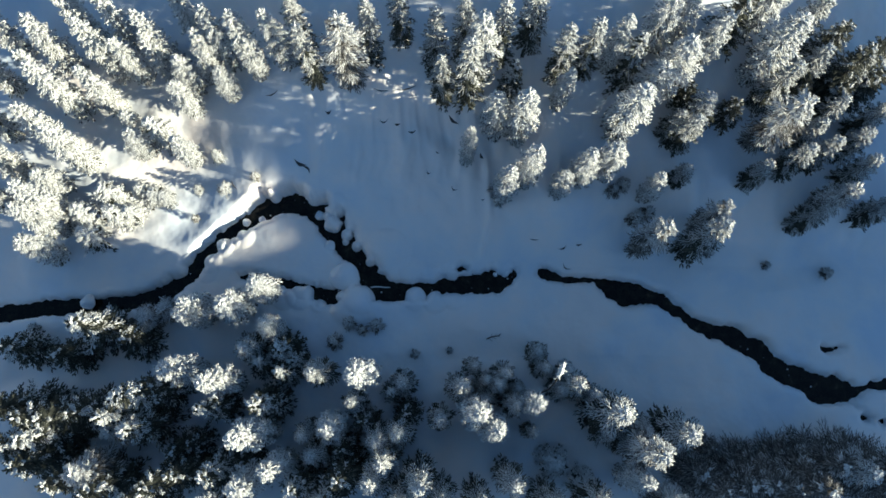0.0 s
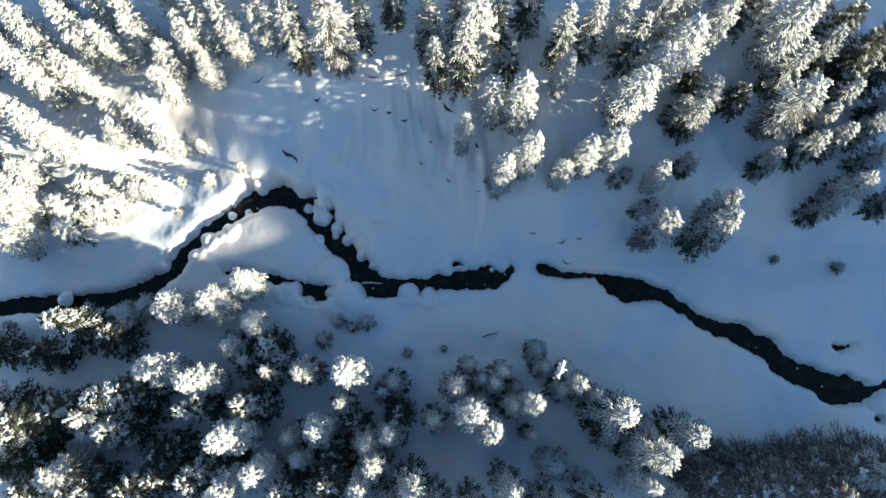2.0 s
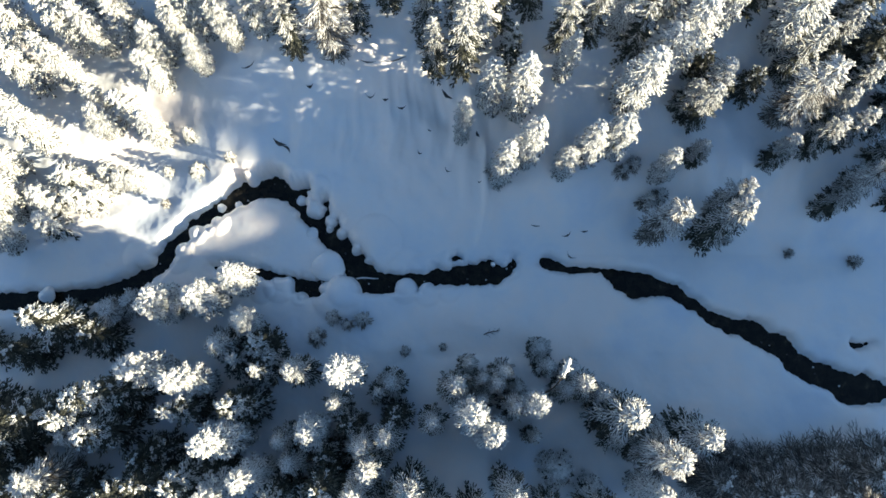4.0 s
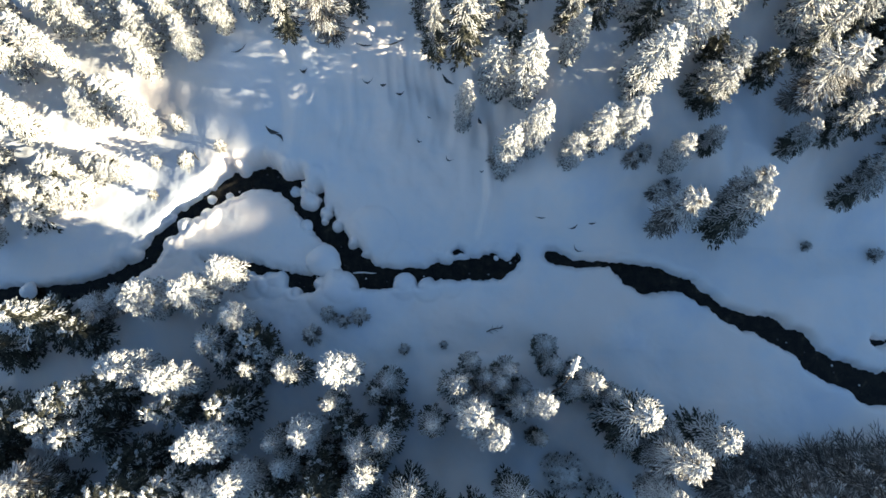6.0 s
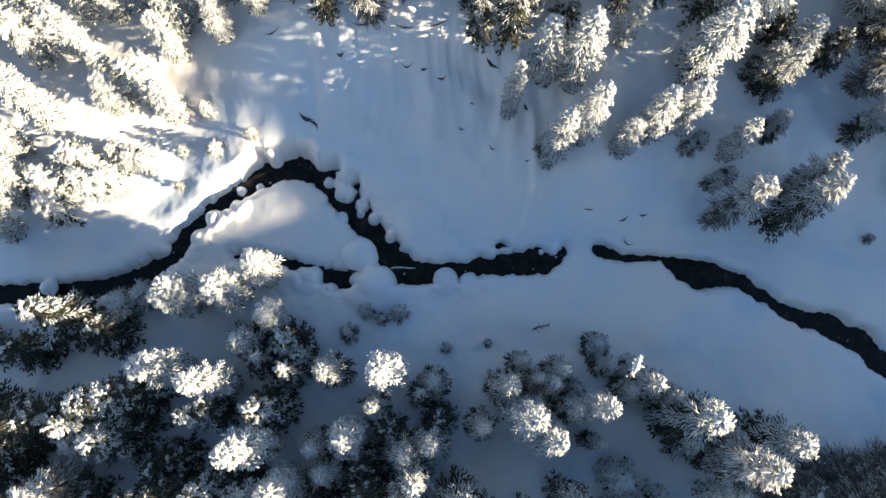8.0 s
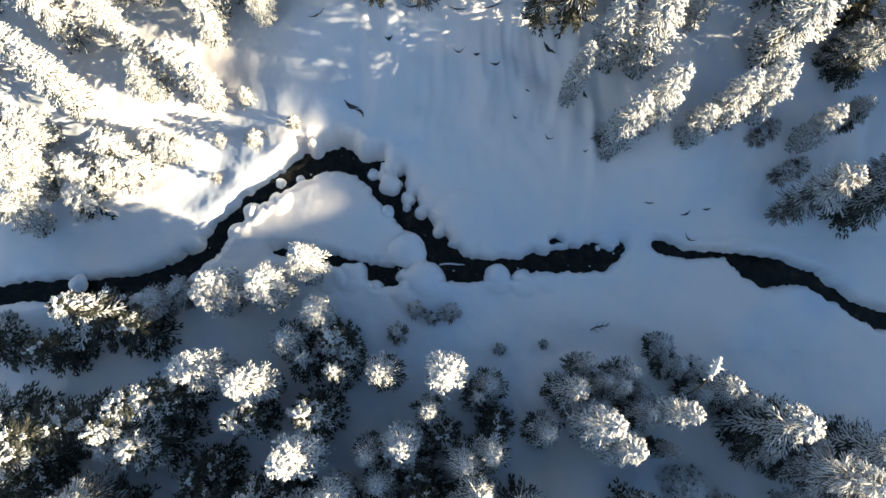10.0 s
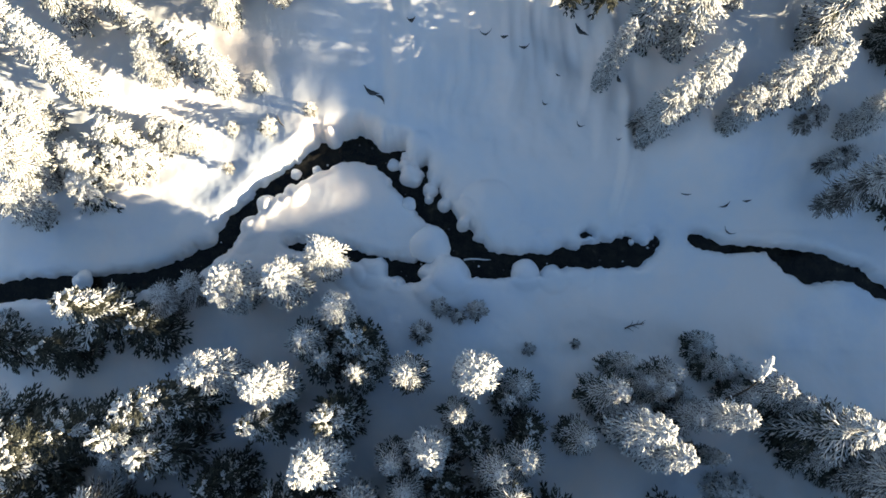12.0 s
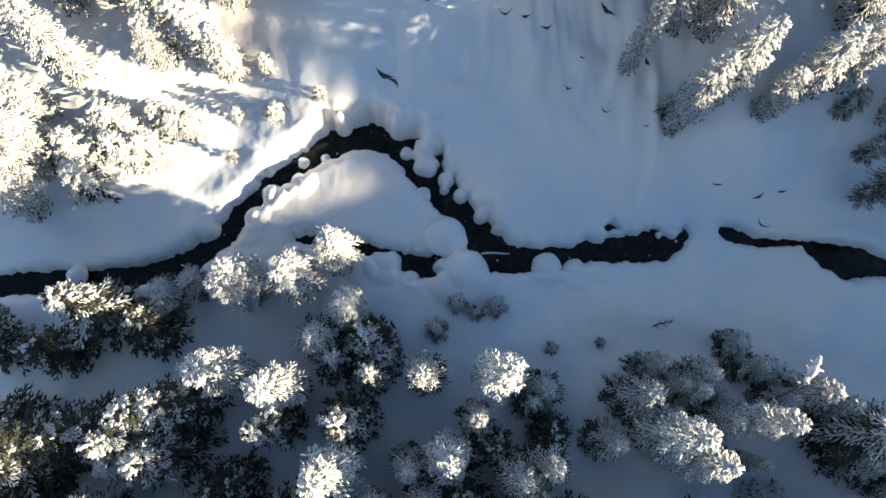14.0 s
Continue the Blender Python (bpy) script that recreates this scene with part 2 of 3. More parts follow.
def build_ground():
    xs = np.concatenate([far(-900, -86, 18), axis([(-84, -48, 1.0), (-48, -42, 0.5), (-42, -28, 0.2), (-28, 9, 0.12), (9, 42, 0.2), (42, 48, 0.5)]), far(48, 900, 22)])
    ys = np.concatenate([far(-900, -72, 18), axis([(-70, -24, 1.0), (-24, -13, 0.35), (-13, -2, 0.2), (-2, 11, 0.12), (11, 22, 0.25), (22, 32, 0.5)]), far(32, 900, 26)])
    gx, gy = np.meshgrid(xs, ys)
    gz = ground_height(gx, gy)
    nx, ny = len(xs), len(ys)
    me = bpy.data.meshes.new("ground")
    me.vertices.add(nx * ny)
    me.vertices.foreach_set("co", np.stack([gx, gy, gz], -1).astype(np.float32).ravel())
    i = (np.arange(ny - 1)[:, None] * nx + np.arange(nx - 1)[None, :]).ravel()
    quads = np.stack([i, i + 1, i + nx + 1, i + nx], -1)
    me.loops.add(quads.size)
    me.loops.foreach_set("vertex_index", quads.ravel().astype(np.int32))
    me.polygons.add(len(quads))
    me.polygons.foreach_set("loop_start", (np.arange(len(quads)) * 4).astype(np.int32))
    me.polygons.foreach_set("use_smooth", np.ones(len(quads), bool))
    me.update(calc_edges=True)
    me.materials.append(SNOW)
    tagged(new("ground", me), "deep untouched snow over the valley floor and its banks", "snow ground", kind="structure")
    # the stream's water lies under the snow sheet and shows where the snow is open
    wx, wy = np.linspace(-62, 62, 63), np.linspace(-13, 12, 14)
    verts = [(x, y, 0.0) for y in wy for x in wx]
    faces = [(r * 63 + c, r * 63 + c + 1, r * 63 + c + 64, r * 63 + c + 63) for r in range(13) for c in range(62)]
    tagged(part("water", verts, faces, WATER), "dark clear water of a small unfrozen stream", "stream", kind="structure")


build_ground()


def height_at(x, y):
    return float(ground_height(np.array([float(x)]), np.array([float(y)]))[0])


# ---- snow-covered boulders ----
def boulder_mesh(seed):
    rng = random.Random(seed)
    bm = bmesh.new()
    bmesh.ops.create_icosphere(bm, subdivisions=3, radius=1.0)
    off = Vector((rng.random() * 40, rng.random() * 40, 0))
    for v in bm.verts:
        v.co *= 1 + 0.26 * noise.noise(v.co * 1.1 + off) + 0.07 * noise.noise(v.co * 3 + off)
        v.co.z = v.co.z * 0.72 if v.co.z > 0 else v.co.z * 0.5
    me = bpy.data.meshes.new("snow_cap")
    bm.to_mesh(me)
    bm.free()
    me.materials.append(SNOW)
    me.polygons.foreach_set("use_smooth", [True] * len(me.polygons))
    return me


MOUNDS = [(-9.6, 1.85, 1.5), (-19.81, 7.42, 0.42), (-18.26, 7.77, 0.34), (-11.34, 4.93, 0.56), (-12.45, 8.2, 0.5), (-34.72, -0.74, 0.73), (5.25, 2.25, 0.22)]
BOULDERS = [boulder_mesh(s) for s in range(5)]
for i, (x, y, r) in enumerate(MOUNDS):
    ob = new("snowy_boulder", BOULDERS[i % 5])
    lift = 0.15 if r < 0.55 else 0.45 + 0.3 * r
    ob.matrix_world = Matrix.LocRotScale((x, y, lift), Euler((0, 0, i * 1.7)), (r, r * (0.92 + 0.05 * (i % 4)), 0.4 + 0.6 * min(r, 1.3)))
    tagged(ob, "boulder buried under a round cushion of snow at the stream's edge", "boulder", "boulders along the stream", "thing")


# ---- trees ----
class Soup:
    """Vertices and faces of one mesh."""

    def __init__(self):
        self.v, self.f = [], []

    def tube(self, pts, radii, sides, flat=1.0, tip=True):
        """A closed tapering tube along pts."""
        start = len(self.v)
        axis_all = (pts[-1] - pts[0]).normalized()
        side = axis_all.cross(Vector((0, 0, 1)))
        side = side.normalized() if side.length > 0.05 else Vector((1, 0, 0))
        up = side.cross(axis_all)
        for p, r in zip(pts, radii):
            for k in range(sides):
                a = 2 * math.pi * k / sides
                self.v.append(p + side * (r * math.cos(a)) + up * (r * flat * math.sin(a)))
        for j in range(len(pts) - 1):
            for k in range(sides):
                a, b = start + j * sides + k, start + j * sides + (k + 1) % sides
                self.f.append((a, b, b + sides, a + sides))
        self.f.append(tuple(start + k for k in reversed(range(sides))))
        if tip:
            self.f.append(tuple(start + (len(pts) - 1) * sides + k for k in range(sides)))

    def twig(self, a, b, w):
        """A flat spray of needles, folded along its middle."""
        d = b - a
        s = Vector((-d.y, d.x, 0))
        s = s.normalized() * w if s.length > 1e-4 else Vector((w, 0, 0))
        m = a.lerp(b, 0.45)
        n = len(self.v)
        self.v.extend((a, m + s - Vector((0, 0, w * 0.4)), b, m - s - Vector((0, 0, w * 0.4))))
        self.f.append((n, n + 1, n + 2, n + 3))


    def finger(self, a, b, w, h):
        """A finger of snow from a to b, widest and highest towards its blunt end."""
        d = b - a
        s = Vector((-d.y, d.x, 0))
        s = s.normalized() * w if s.length > 1e-4 else Vector((w, 0, 0))
        m = a.lerp(b, 0.72)
        n = len(self.v)
        self.v.extend((a + Vector((0, 0, h * 0.3)), m + s, b, m - s, m + Vector((0, 0, h))))
        self.f.extend(((n, n + 1, n + 4), (n + 1, n + 2, n + 4), (n + 2, n + 3, n + 4), (n + 3, n, n + 4)))


def make_tree(seed, name, h, r, snow, frost=False, whorl=0.52, arms=10, low=0.08, droop=0.35, spread=0.23, fat_snow=1.0, waist=0.0):
    """A conifer at the origin: trunk, sprays of needles, and the snow that lies on them."""
    rng = random.Random(seed)
    bend = Vector((rng.uniform(-0.02, 0.02), rng.uniform(-0.02, 0.02), 0)) * h
    trunk, crown, load = Soup(), Soup(), Soup()

    def axis_at(z):
        u = z / h
        return Vector((bend.x * u * u, bend.y * u * u, z))

    trunk.tube([axis_at(h * u) for u in (-0.03, 0.05, 0.3, 0.65, 0.985)], [0.014 * h, 0.012 * h, 0.009 * h, 0.005 * h, 0.02], 7)
    z = h * low
    while z < h * 0.975:
        f = (z - h * low) / (h * (1 - low))
        reach = 1.1 * r * ((1 - f) ** 0.62) * (0.86 + 0.14 * math.sin(z * 2.1 + seed)) * (1 - waist * max(0.0, 1 - f / 0.5)) + 0.12
        n = max(4, round(arms * (0.55 + 0.45 * (1 - f))))
        spin = rng.random() * 6.28
        for k in range(n):
            a = spin + 6.283 * k / n + rng.uniform(-0.25, 0.25)
            length = reach * rng.choice((0.66, 0.82, 0.93, 1.0, 1.04, 1.12))
            out = Vector((math.cos(a), math.sin(a), 0))
            root = axis_at(z + rng.uniform(-0.12, 0.12))
            lift = 0.55 * f - droop * (1 - f) + rng.uniform(-0.1, 0.1)

            def at(u, bow=rng.uniform(0.05, 0.22)):
                return root + out * (length * u) + Vector((0, 0, length * (lift * u - bow * u * u)))

            left = Vector((-out.y, out.x, 0))

            def side(u, sgn, w):
                return at(u) + left * (sgn * w * 0.6) + out * (w * 0.85) - Vector((0, 0, w * (0.35 - 0.3 * f)))

            crown.twig(at(0), at(1), 0.05)
            pairs = 5 if frost else 4
            # snow grows fuller towards the top to stand for sunlit tops over shaded skirts
            loaded = rng.random() < snow * (1 if fat_snow > 1 else 0.12 + 1.05 * f)
            fat = fat_snow * rng.uniform(0.042, 0.062) * (0.75 + 0.15 * length) * (1 + 0.45 * f) * (0.75 if frost else 1.0)
            for j in range(pairs):
                u = 0.16 + 0.8 * j / (pairs - 1)
                for sgn in (-1, 1):
                    w = (0.12 + length * spread) * (1.1 - 0.5 * u) * rng.uniform(0.75, 1.35)
                    tip, foot = side(u, sgn, w), at(u)
                    crown.twig(foot, tip, 0.035 if frost else 0.05 + 0.035 * (1 - f))
                    if not (loaded and fat_snow > 1):
                        twist = Vector((rng.uniform(-0.3, 0.3), rng.uniform(-0.3, 0.3), -0.1)) * w
                        crown.twig(foot.lerp(tip, 0.45), tip + twist + (out - left * sgn) * (0.25 * w), 0.03 if frost else 0.045)
                    if loaded and rng.random() < 0.85 + 0.3 * f:
                        up = Vector((0, 0, 0.03))
                        load.finger(foot.lerp(tip, rng.uniform(-0.05, 0.15)) + up, foot.lerp(tip, rng.uniform(1.0, 1.35)) + up, fat * rng.uniform(0.6, 1.15), fat * rng.uniform(0.7, 1.3))
            crown.twig(at(0.55), at(1.08), 0.045 if frost else 0.06)
            # snow along the spine
            if loaded:
                t0 = rng.uniform(0.0, 0.25)
                rise = Vector((0, 0, fat * 0.5))
                load.tube([at(t0), at((t0 + 0.8) / 2) + rise, at(0.85) + rise, at(1.25)], [fat * 0.5, fat * rng.uniform(0.8, 1.1), fat * rng.uniform(0.9, 1.2), fat * 0.25], 3, 0.8, tip=False)
        z += whorl * rng.uniform(0.75, 1.2) * (0.75 + 0.5 * (1 - f))
    # a cap on the leader
    top = axis_at(h)
    load.tube([top - Vector((0, 0, 0.5)), top - Vector((0, 0, 0.2)), top + Vector((0, 0, 0.05))], [0.07, 0.11, 0.04], 5)
    tree = new(name)
    part("trunk", trunk.v, trunk.f, BARK, tree)
    tagged(part("crown", crown.v, crown.f, FROSTED if frost else NEEDLES, tree, smooth=False), kind="stuff")
    tagged(part("snow_load", load.v, load.f, TREE_SNOW, tree), kind="stuff")
    return tree


# one of each growth, then copies of it all over the valley
KINDS = {
    "laden": [make_tree(s, "spruce", 13.0, 1.6, 1.0, fat_snow=1.02, spread=0.3, waist=0.6) for s in (1, 2, 3, 4)],
    "heaped": [make_tree(s, "spruce", 13.0, 1.55, 1.0, fat_snow=1.14, spread=0.3, waist=0.5) for s in (21, 22, 23)],
    "half": [make_tree(s, "spruce", 13.0, 1.7, 0.6) for s in (5, 6, 7)],
    "dark": [make_tree(s, "spruce", 12.0, 1.8, 0.3) for s in (8, 9)],
    "frost": [make_tree(s, "larch", 12.0, 2.0, 0.85, True, whorl=0.55, arms=8, droop=0.0, spread=0.42, waist=0.65) for s in (10, 11, 12)],
    "thicket": [make_tree(s, "larch", 12.0, 2.0, 0.12, True, whorl=0.5, arms=9, droop=0.05, spread=0.4) for s in (61, 62, 63)],
    "young": [make_tree(s, "young_spruce", 6.0, 1.1, 0.95, whorl=0.5, fat_snow=1.3) for s in (13, 14)],
    "rime": [make_tree(s, "spruce", 12.0, 1.7, 1.1, fat_snow=0.8, spread=0.28, waist=0.4) for s in (41, 42, 43)],
}
TEXT = {
    "laden": ("tall slender spruce thickly laden with snow", "spruce"),
    "heaped": ("tall slender spruce heaped with bright snow in the sun", "spruce"),
    "half": ("tall green spruce with snow lying on its branches", "spruce"),
    "dark": ("dark green spruce with little snow on its branches", "spruce"),
    "frost": ("bare larch with grey frosted twigs and patches of snow", "larch"),
    "thicket": ("bare larch with tangled brown twigs touched by frost", "larch"),
    "young": ("young spruce bowed under fresh snow", "spruce"),
    "rime": ("spruce with thin grey fronds white with rime", "spruce"),
}
SIZE = {"laden": (13.0, 1.6), "heaped": (13.0, 1.55), "half": (13.0, 1.7), "dark": (12.0, 1.8), "frost": (12.0, 2.0), "thicket": (12.0, 2.0), "rime": (12.0, 1.7), "young": (6.0, 1.1)}
USED = {}


def plant(kind, x, y, h, r, group):
    models = KINDS[kind]
    n = USED[kind] = USED.get(kind, -1) + 1
    model = models[n % len(models)]
    h0, r0 = SIZE[kind]
    m = Matrix.LocRotScale((x, y, height_at(x, y) - 0.05), Euler((0, 0, n * 2.399)), (r / r0, r / r0, h / h0))
    if n < len(models):
        model.matrix_basis = m
        tree = model
    else:
        first = Matrix.Diagonal((*(1 / s for s in model.scale), 1))
        tree = copy_thing(model, m @ first)
    tagged(tree, TEXT[kind][0], TEXT[kind][1], group, "thing")


NORTH_DARK = [
    # this row is added to darken the shaded gaps between the north-eastern trees
    (31.0, 16.2, 5.4, 1.5), (34.5, 16.4, 5.8, 1.6), (28.6, 20.4, 5.6, 1.5), (33.2, 20.6, 6.4, 1.6), (37.0, 17.4, 6.2, 1.6), (25.6, 15.6, 4.6, 1.4),
    (21.6, 17.1, 4.1, 1.2), (24.3, 21.7, 9.6, 1.7),
    (34.4, 17.8, 9.2, 1.6),
    (35.8, 18.5, 9.0, 1.9),
   
]
NORTH_FROST = [
    (28.4, 13.4, 11.4, 2.3), (24.0, 6.4, 9.8, 1.5), (18.7, 4.5, 11.7, 1.9), (34.4, 7.6, 9.8, 1.6), (-8.5, 19.1, 13.0, 2.2),
]
NORTH_HALF = [
    (5.9, 17.9, 7.2, 1.1), (15.8, 18.4, 9.4, 1.3),
]
NORTH_LADEN = [
    (3.2, 19.3, 11.0, 1.95), (4.7, 14.9, 9.4, 1.7), (6.8, 14.2, 10.5, 1.8), (2.2, 12.5, 9.7, 1), (10.2, 16.4, 8.3, 1.1), (7.4, 10.3, 10.1, 1.6),
    (5.6, 9.2, 10.1, 1.45), (10.7, 9.3, 6.1, 1.3), (12.5, 10.2, 8.6, 1.5), (14.7, 10.9, 8.7, 1.6), (19.6, 17.9, 9.4, 2.1), (17.9, 17.1, 7.9, 2),
    (15.7, 14.4, 10.6, 2.1), (22, 19.5, 9.4, 1.5), (14.3, 19.5, 9.4, 1.4), (27.4, 18.7, 11.4, 2), (18.9, 9, 7.2, 1.3), (18, 21.1, 9.8, 1.7),
    (19.9, 22, 8.5, 1.7), (26.3, 22.2, 10.1, 1.8),
]
NORTH_RIME = [
    (-11.8, 19.3, 11.0, 1.4), (-0.8, 20.4, 11.0, 1.4), (-6.5, 21.1, 10.5, 1.3), (-3.9, 22.6, 10.3, 1.3), (-12.7, 21.9, 10.8, 1.3), (2.3, 17.8, 11.3, 1.8),
    (12.1, 19.1, 9.4, 1.4), (10, 18.7, 9.4, 1.4), (-0.1, 18, 9.1, 1.3), (4.8, 20.7, 10.1, 1.5), (7.4, 21.6, 10.8, 1.5), (1.8, 21.4, 10.1, 1.4),
]
NORTH_EAST_RIME = [
    (31.5, 18.5, 7.4, 1.5), (35.0, 18.2, 7.2, 1.5), (30.5, 21.8, 8.0, 1.5), (36.3, 12.6, 6.6, 1.4), (35.6, 8.7, 5.6, 1.2), (32.4, 13.7, 6.0, 1.3),
    (21.6, 10.2, 4.6, 1.1), (28.4, 16.7, 9.0, 1.4), (20.5, 14.4, 5.5, 1.3), (37.6, 14.7, 6.9, 1.4), (37.1, 10.4, 6.4, 1.4), (39.9, 7.3, 5.9, 1.5),
    (33.8, 15.2, 7.0, 1.3), (33.6, 11.7, 7.0, 1.3), (22.4, 15, 7.1, 1.7), (31.1, 11.1, 7.2, 1.4), (28.3, 10.2, 6.2, 1.2), (23.5, 4.4, 12.5, 1.8),
    (33.8, 6.7, 7.1, 1.4), (21.5, 13.5, 7.4, 1.4),
]
NORTH_WEST_LADEN = [
    (-22.1, 20.4, 5.6, 1.3), (-29.0, 13.7, 5.9, 1.5), (-17.2, 20.2, 7.1, 1.4), (-17.3, 20.6, 11.0, 1.5), (-19.6, 21.3, 11.2, 1.5), (-14.5, 20.6, 11.0, 1.4),
    (-37.1, 6.2, 9.6, 1.7), (-37.4, 3.7, 8.4, 1.6), (-21.5, 20.6, 9.3, 1.4), (-20.2, 18.6, 6.1, 1.3),
]
NORTH_WEST_HEAPED = [
    (-41.3, 19.4, 10.0, 1.5), (-41.8, 15.4, 9.6, 1.5), (-41.0, 11.6, 9.0, 1.5), (-42.2, 8.4, 8.4, 1.6), (-40.2, 22.8, 10.2, 1.5),
    (-31.2, 21.0, 11.0, 1.55), (-28.8, 20.6, 8.9, 1.38), (-25.8, 21.8, 11.0, 1.38), (-26.4, 20.9, 8.9, 1.29), (-23.8, 19.7, 7.6, 1.46), (-24.1, 17.6, 7.4, 1.38),
    (-31.6, 17.8, 9.4, 1.38), (-35.5, 21.5, 11.0, 1.55), (-36.3, 18.8, 11.0, 1.46), (-35.0, 17.6, 11.0, 1.63), (-36.3, 14.0, 11.0, 1.55), (-34.2, 12.4, 11.0, 1.63),
    (-29.3, 15.8, 5.4, 1.20), (-24.3, 12.9, 6.6, 1.29), (-36.7, 7.6, 11.0, 1.63), (-29.0, 23.1, 11.7, 1.38), (-22.5, 23.1, 11.5, 1.38), (-32.8, 23.6, 11.4, 1.55),
    (-37.0, 10.1, 6.7, 1.46),
]
NORTH_WEST_YOUNG = [
    (-34.4, 7.4, 3.9, 1.7), (-32.1, 9.3, 4.6, 1.4), (-33.9, 5.3, 4.1, 1.3), (-31.6, 7.5, 4.1, 1.3), (-30.5, 7.8, 3.0, 1.2), (-27.3, 15.1, 4.9, 1.4),
    (-29.6, 10.1, 2.4, 0.8), (-28.5, 9.7, 1.9, 1.1), (-27.5, 9.5, 1.5, 1.0), (-24.2, 10.3, 1.5, 0.5), (-22.0, 13.2, 2.1, 0.6), (-21.5, 10.3, 1.3, 0.7),
]
SOUTH_DARK = [
    # the one at (-28.4, -4.5) is added as the tall tree's shaded lower body
    (-8.4, -16.2, 11.0, 1.9), (-34.3, -11.3, 11.0, 2.0), (-32.2, -11.3, 11.7, 1.9), (-31.0, -10.9, 8.8, 1.9), (-34.2, -5.9, 6.6, 1.8), (-38.6, -5.4, 6.8, 1.9), (-28.4, -4.5, 5.4, 1.9), (-25.2, -9.2, 9.1, 1.8), (-21.8, -16.0, 10.0, 1.6),
    (-23.4, -16.5, 10.8, 1.7), (-31.1, -16.3, 10.6, 1.8), (-27.9, -16.9, 10.5, 1.7), (-23.1, -14.2, 6.4, 1.6), (-7.0, -11.7, 5.2, 1.3),
    (-3.1, -11.0, 5.1, 1.3), (-22.1, -13.9, 5.0, 1.5), (-17.2, -15.6, 5.9, 1.6), (-8.8, -14.2, 5.8, 1.5), (-34.2, -15.1, 10.5, 1.9), (-24.7, -17.9, 10.6, 1.8),
    (-36.6, -10.4, 11.0, 2.0),
]
SOUTH_FROST = [
    (16.8, -13.8, 13.4, 2.1), (-29.4, -15.7, 9.7, 2.3), (18.5, -17.8, 10.5, 1.7), (-28.6, -12.6, 6.8, 1.6), (-27.6, -2.5, 4.1, 1.7), (-25.9, -1.7, 4.0, 1.5),
]
SOUTH_THICKET = [
    (22.2, -16.0, 6.4, 1.8), (27.3, -15.0, 3.5, 1.6), (30.5, -15.6, 7.9, 2.2), (32.8, -14.9, 9.0, 2.2), (30.5, -15.0, 3.9, 2.0), (35.8, -14.8, 7.3, 2.2),
    (30.5, -16.5, 10.3, 2.2), (27.0, -16.2, 9.1, 2.1), (28.2, -16.7, 10.0, 2.1), (25.2, -16.5, 7.9, 1.9), (23.0, -16.8, 8.6, 1.8), (24.1, -14.0, 3.7, 1.2),
    (37.3, -15.0, 9.6, 2.1), (36.9, -16.7, 9.4, 2.1),
]
SOUTH_HALF = [
    (-31.2, -3.6, 9.1, 2.2), (-14.6, -5.5, 6.6, 1.7), (-14.1, -7.4, 7.8, 1.2), (-19.8, -10.5, 10.2, 1.4), (-15.6, -10.3, 9.8, 1.7),
    (-4.6, -9.1, 5.8, 1.0), (-27.4, -11.0, 11.2, 1.7), (-25.9, -9.5, 12.2, 1.8), (-26.2, -12.2, 9.5, 1.9), (-33.8, -12.8, 11.0, 2.0),
    (-18.8, -15.6, 11.0, 1.6), (-12.2, -17.0, 10.3, 1.6), (-10.0, -18.0, 11.0, 1.7), (-18.9, -18.0, 10.8, 1.7),
    (-16.6, -6.6, 5.6, 1.5), (-13.6, -6.6, 5.5, 1.3), (-36.2, -13.8, 10.8, 2.0),
]
SOUTH_HEAPED = [
    (-6.8, -7.6, 14.4, 1.6),
]
SOUTH_LADEN = [
    (-16.7, 0.1, 8.2, 1.7),
    (-22.8, -7.4, 11.0, 1.8), (-19.3, -8.3, 11.9, 1.7), (-22.6, -2.4, 9.5, 1.4), (-15.9, -12.7, 13.7, 1.8), (-14.0, -15.3, 11.7, 1.6), (-9.7, -12.3, 9.2, 1.7),
    (2.9, -11.0, 12.9, 1.7), (4.3, -12.2, 11.0, 1.6), (7.8, -10.0, 12.3, 1.3), (-16.1, -16.5, 11.0, 1.9), (-19.2, -1.5, 8.8, 1.9), (-22.2, -1.7, 8.8, 1.8),
    (-15.9, -3.4, 7.0, 1.5), (16.2, -16.3, 10.3, 1.4),
]
SOUTH_RIME = [
    (-10.9, -7.4, 9.1, 1.5), (-7.9, -10.1, 6.9, 1.3), (-11.9, -12.7, 7.3, 1.3), (-5.6, -13.1, 8.5, 1.5), (-3.8, -12.7, 8.2, 1.6), (-5.0, -14.7, 11.5, 1.5),
    (-2.1, -16.3, 11.0, 1.9), (-11.0, -14.5, 7.3, 1.5), (1.5, -8.7, 8.8, 1.5), (2.7, -6.9, 7.5, 1.0), (5.5, -7.5, 7.2, 1.3), (3.8, -8.2, 7.3, 1.0),
    (4.8, -8.6, 7.5, 1.3), (-0.2, -11.4, 7.3, 1.4), (7.9, -12.6, 7.5, 0.8), (9.0, -5.6, 3.5, 1.3), (9.2, -7.0, 5.6, 1.1), (11.9, -8.5, 8.4, 1.5),
    (6.5, -10.2, 8.0, 1.4), (14.5, -10.9, 11.0, 2.4), (20.4, -12.3, 9.9, 2.1), (5.8, -16.3, 11.0, 1.6), (-5.8, -16.4, 11.0, 1.7), (34.4, -15.2, 9.7, 2.0),
]
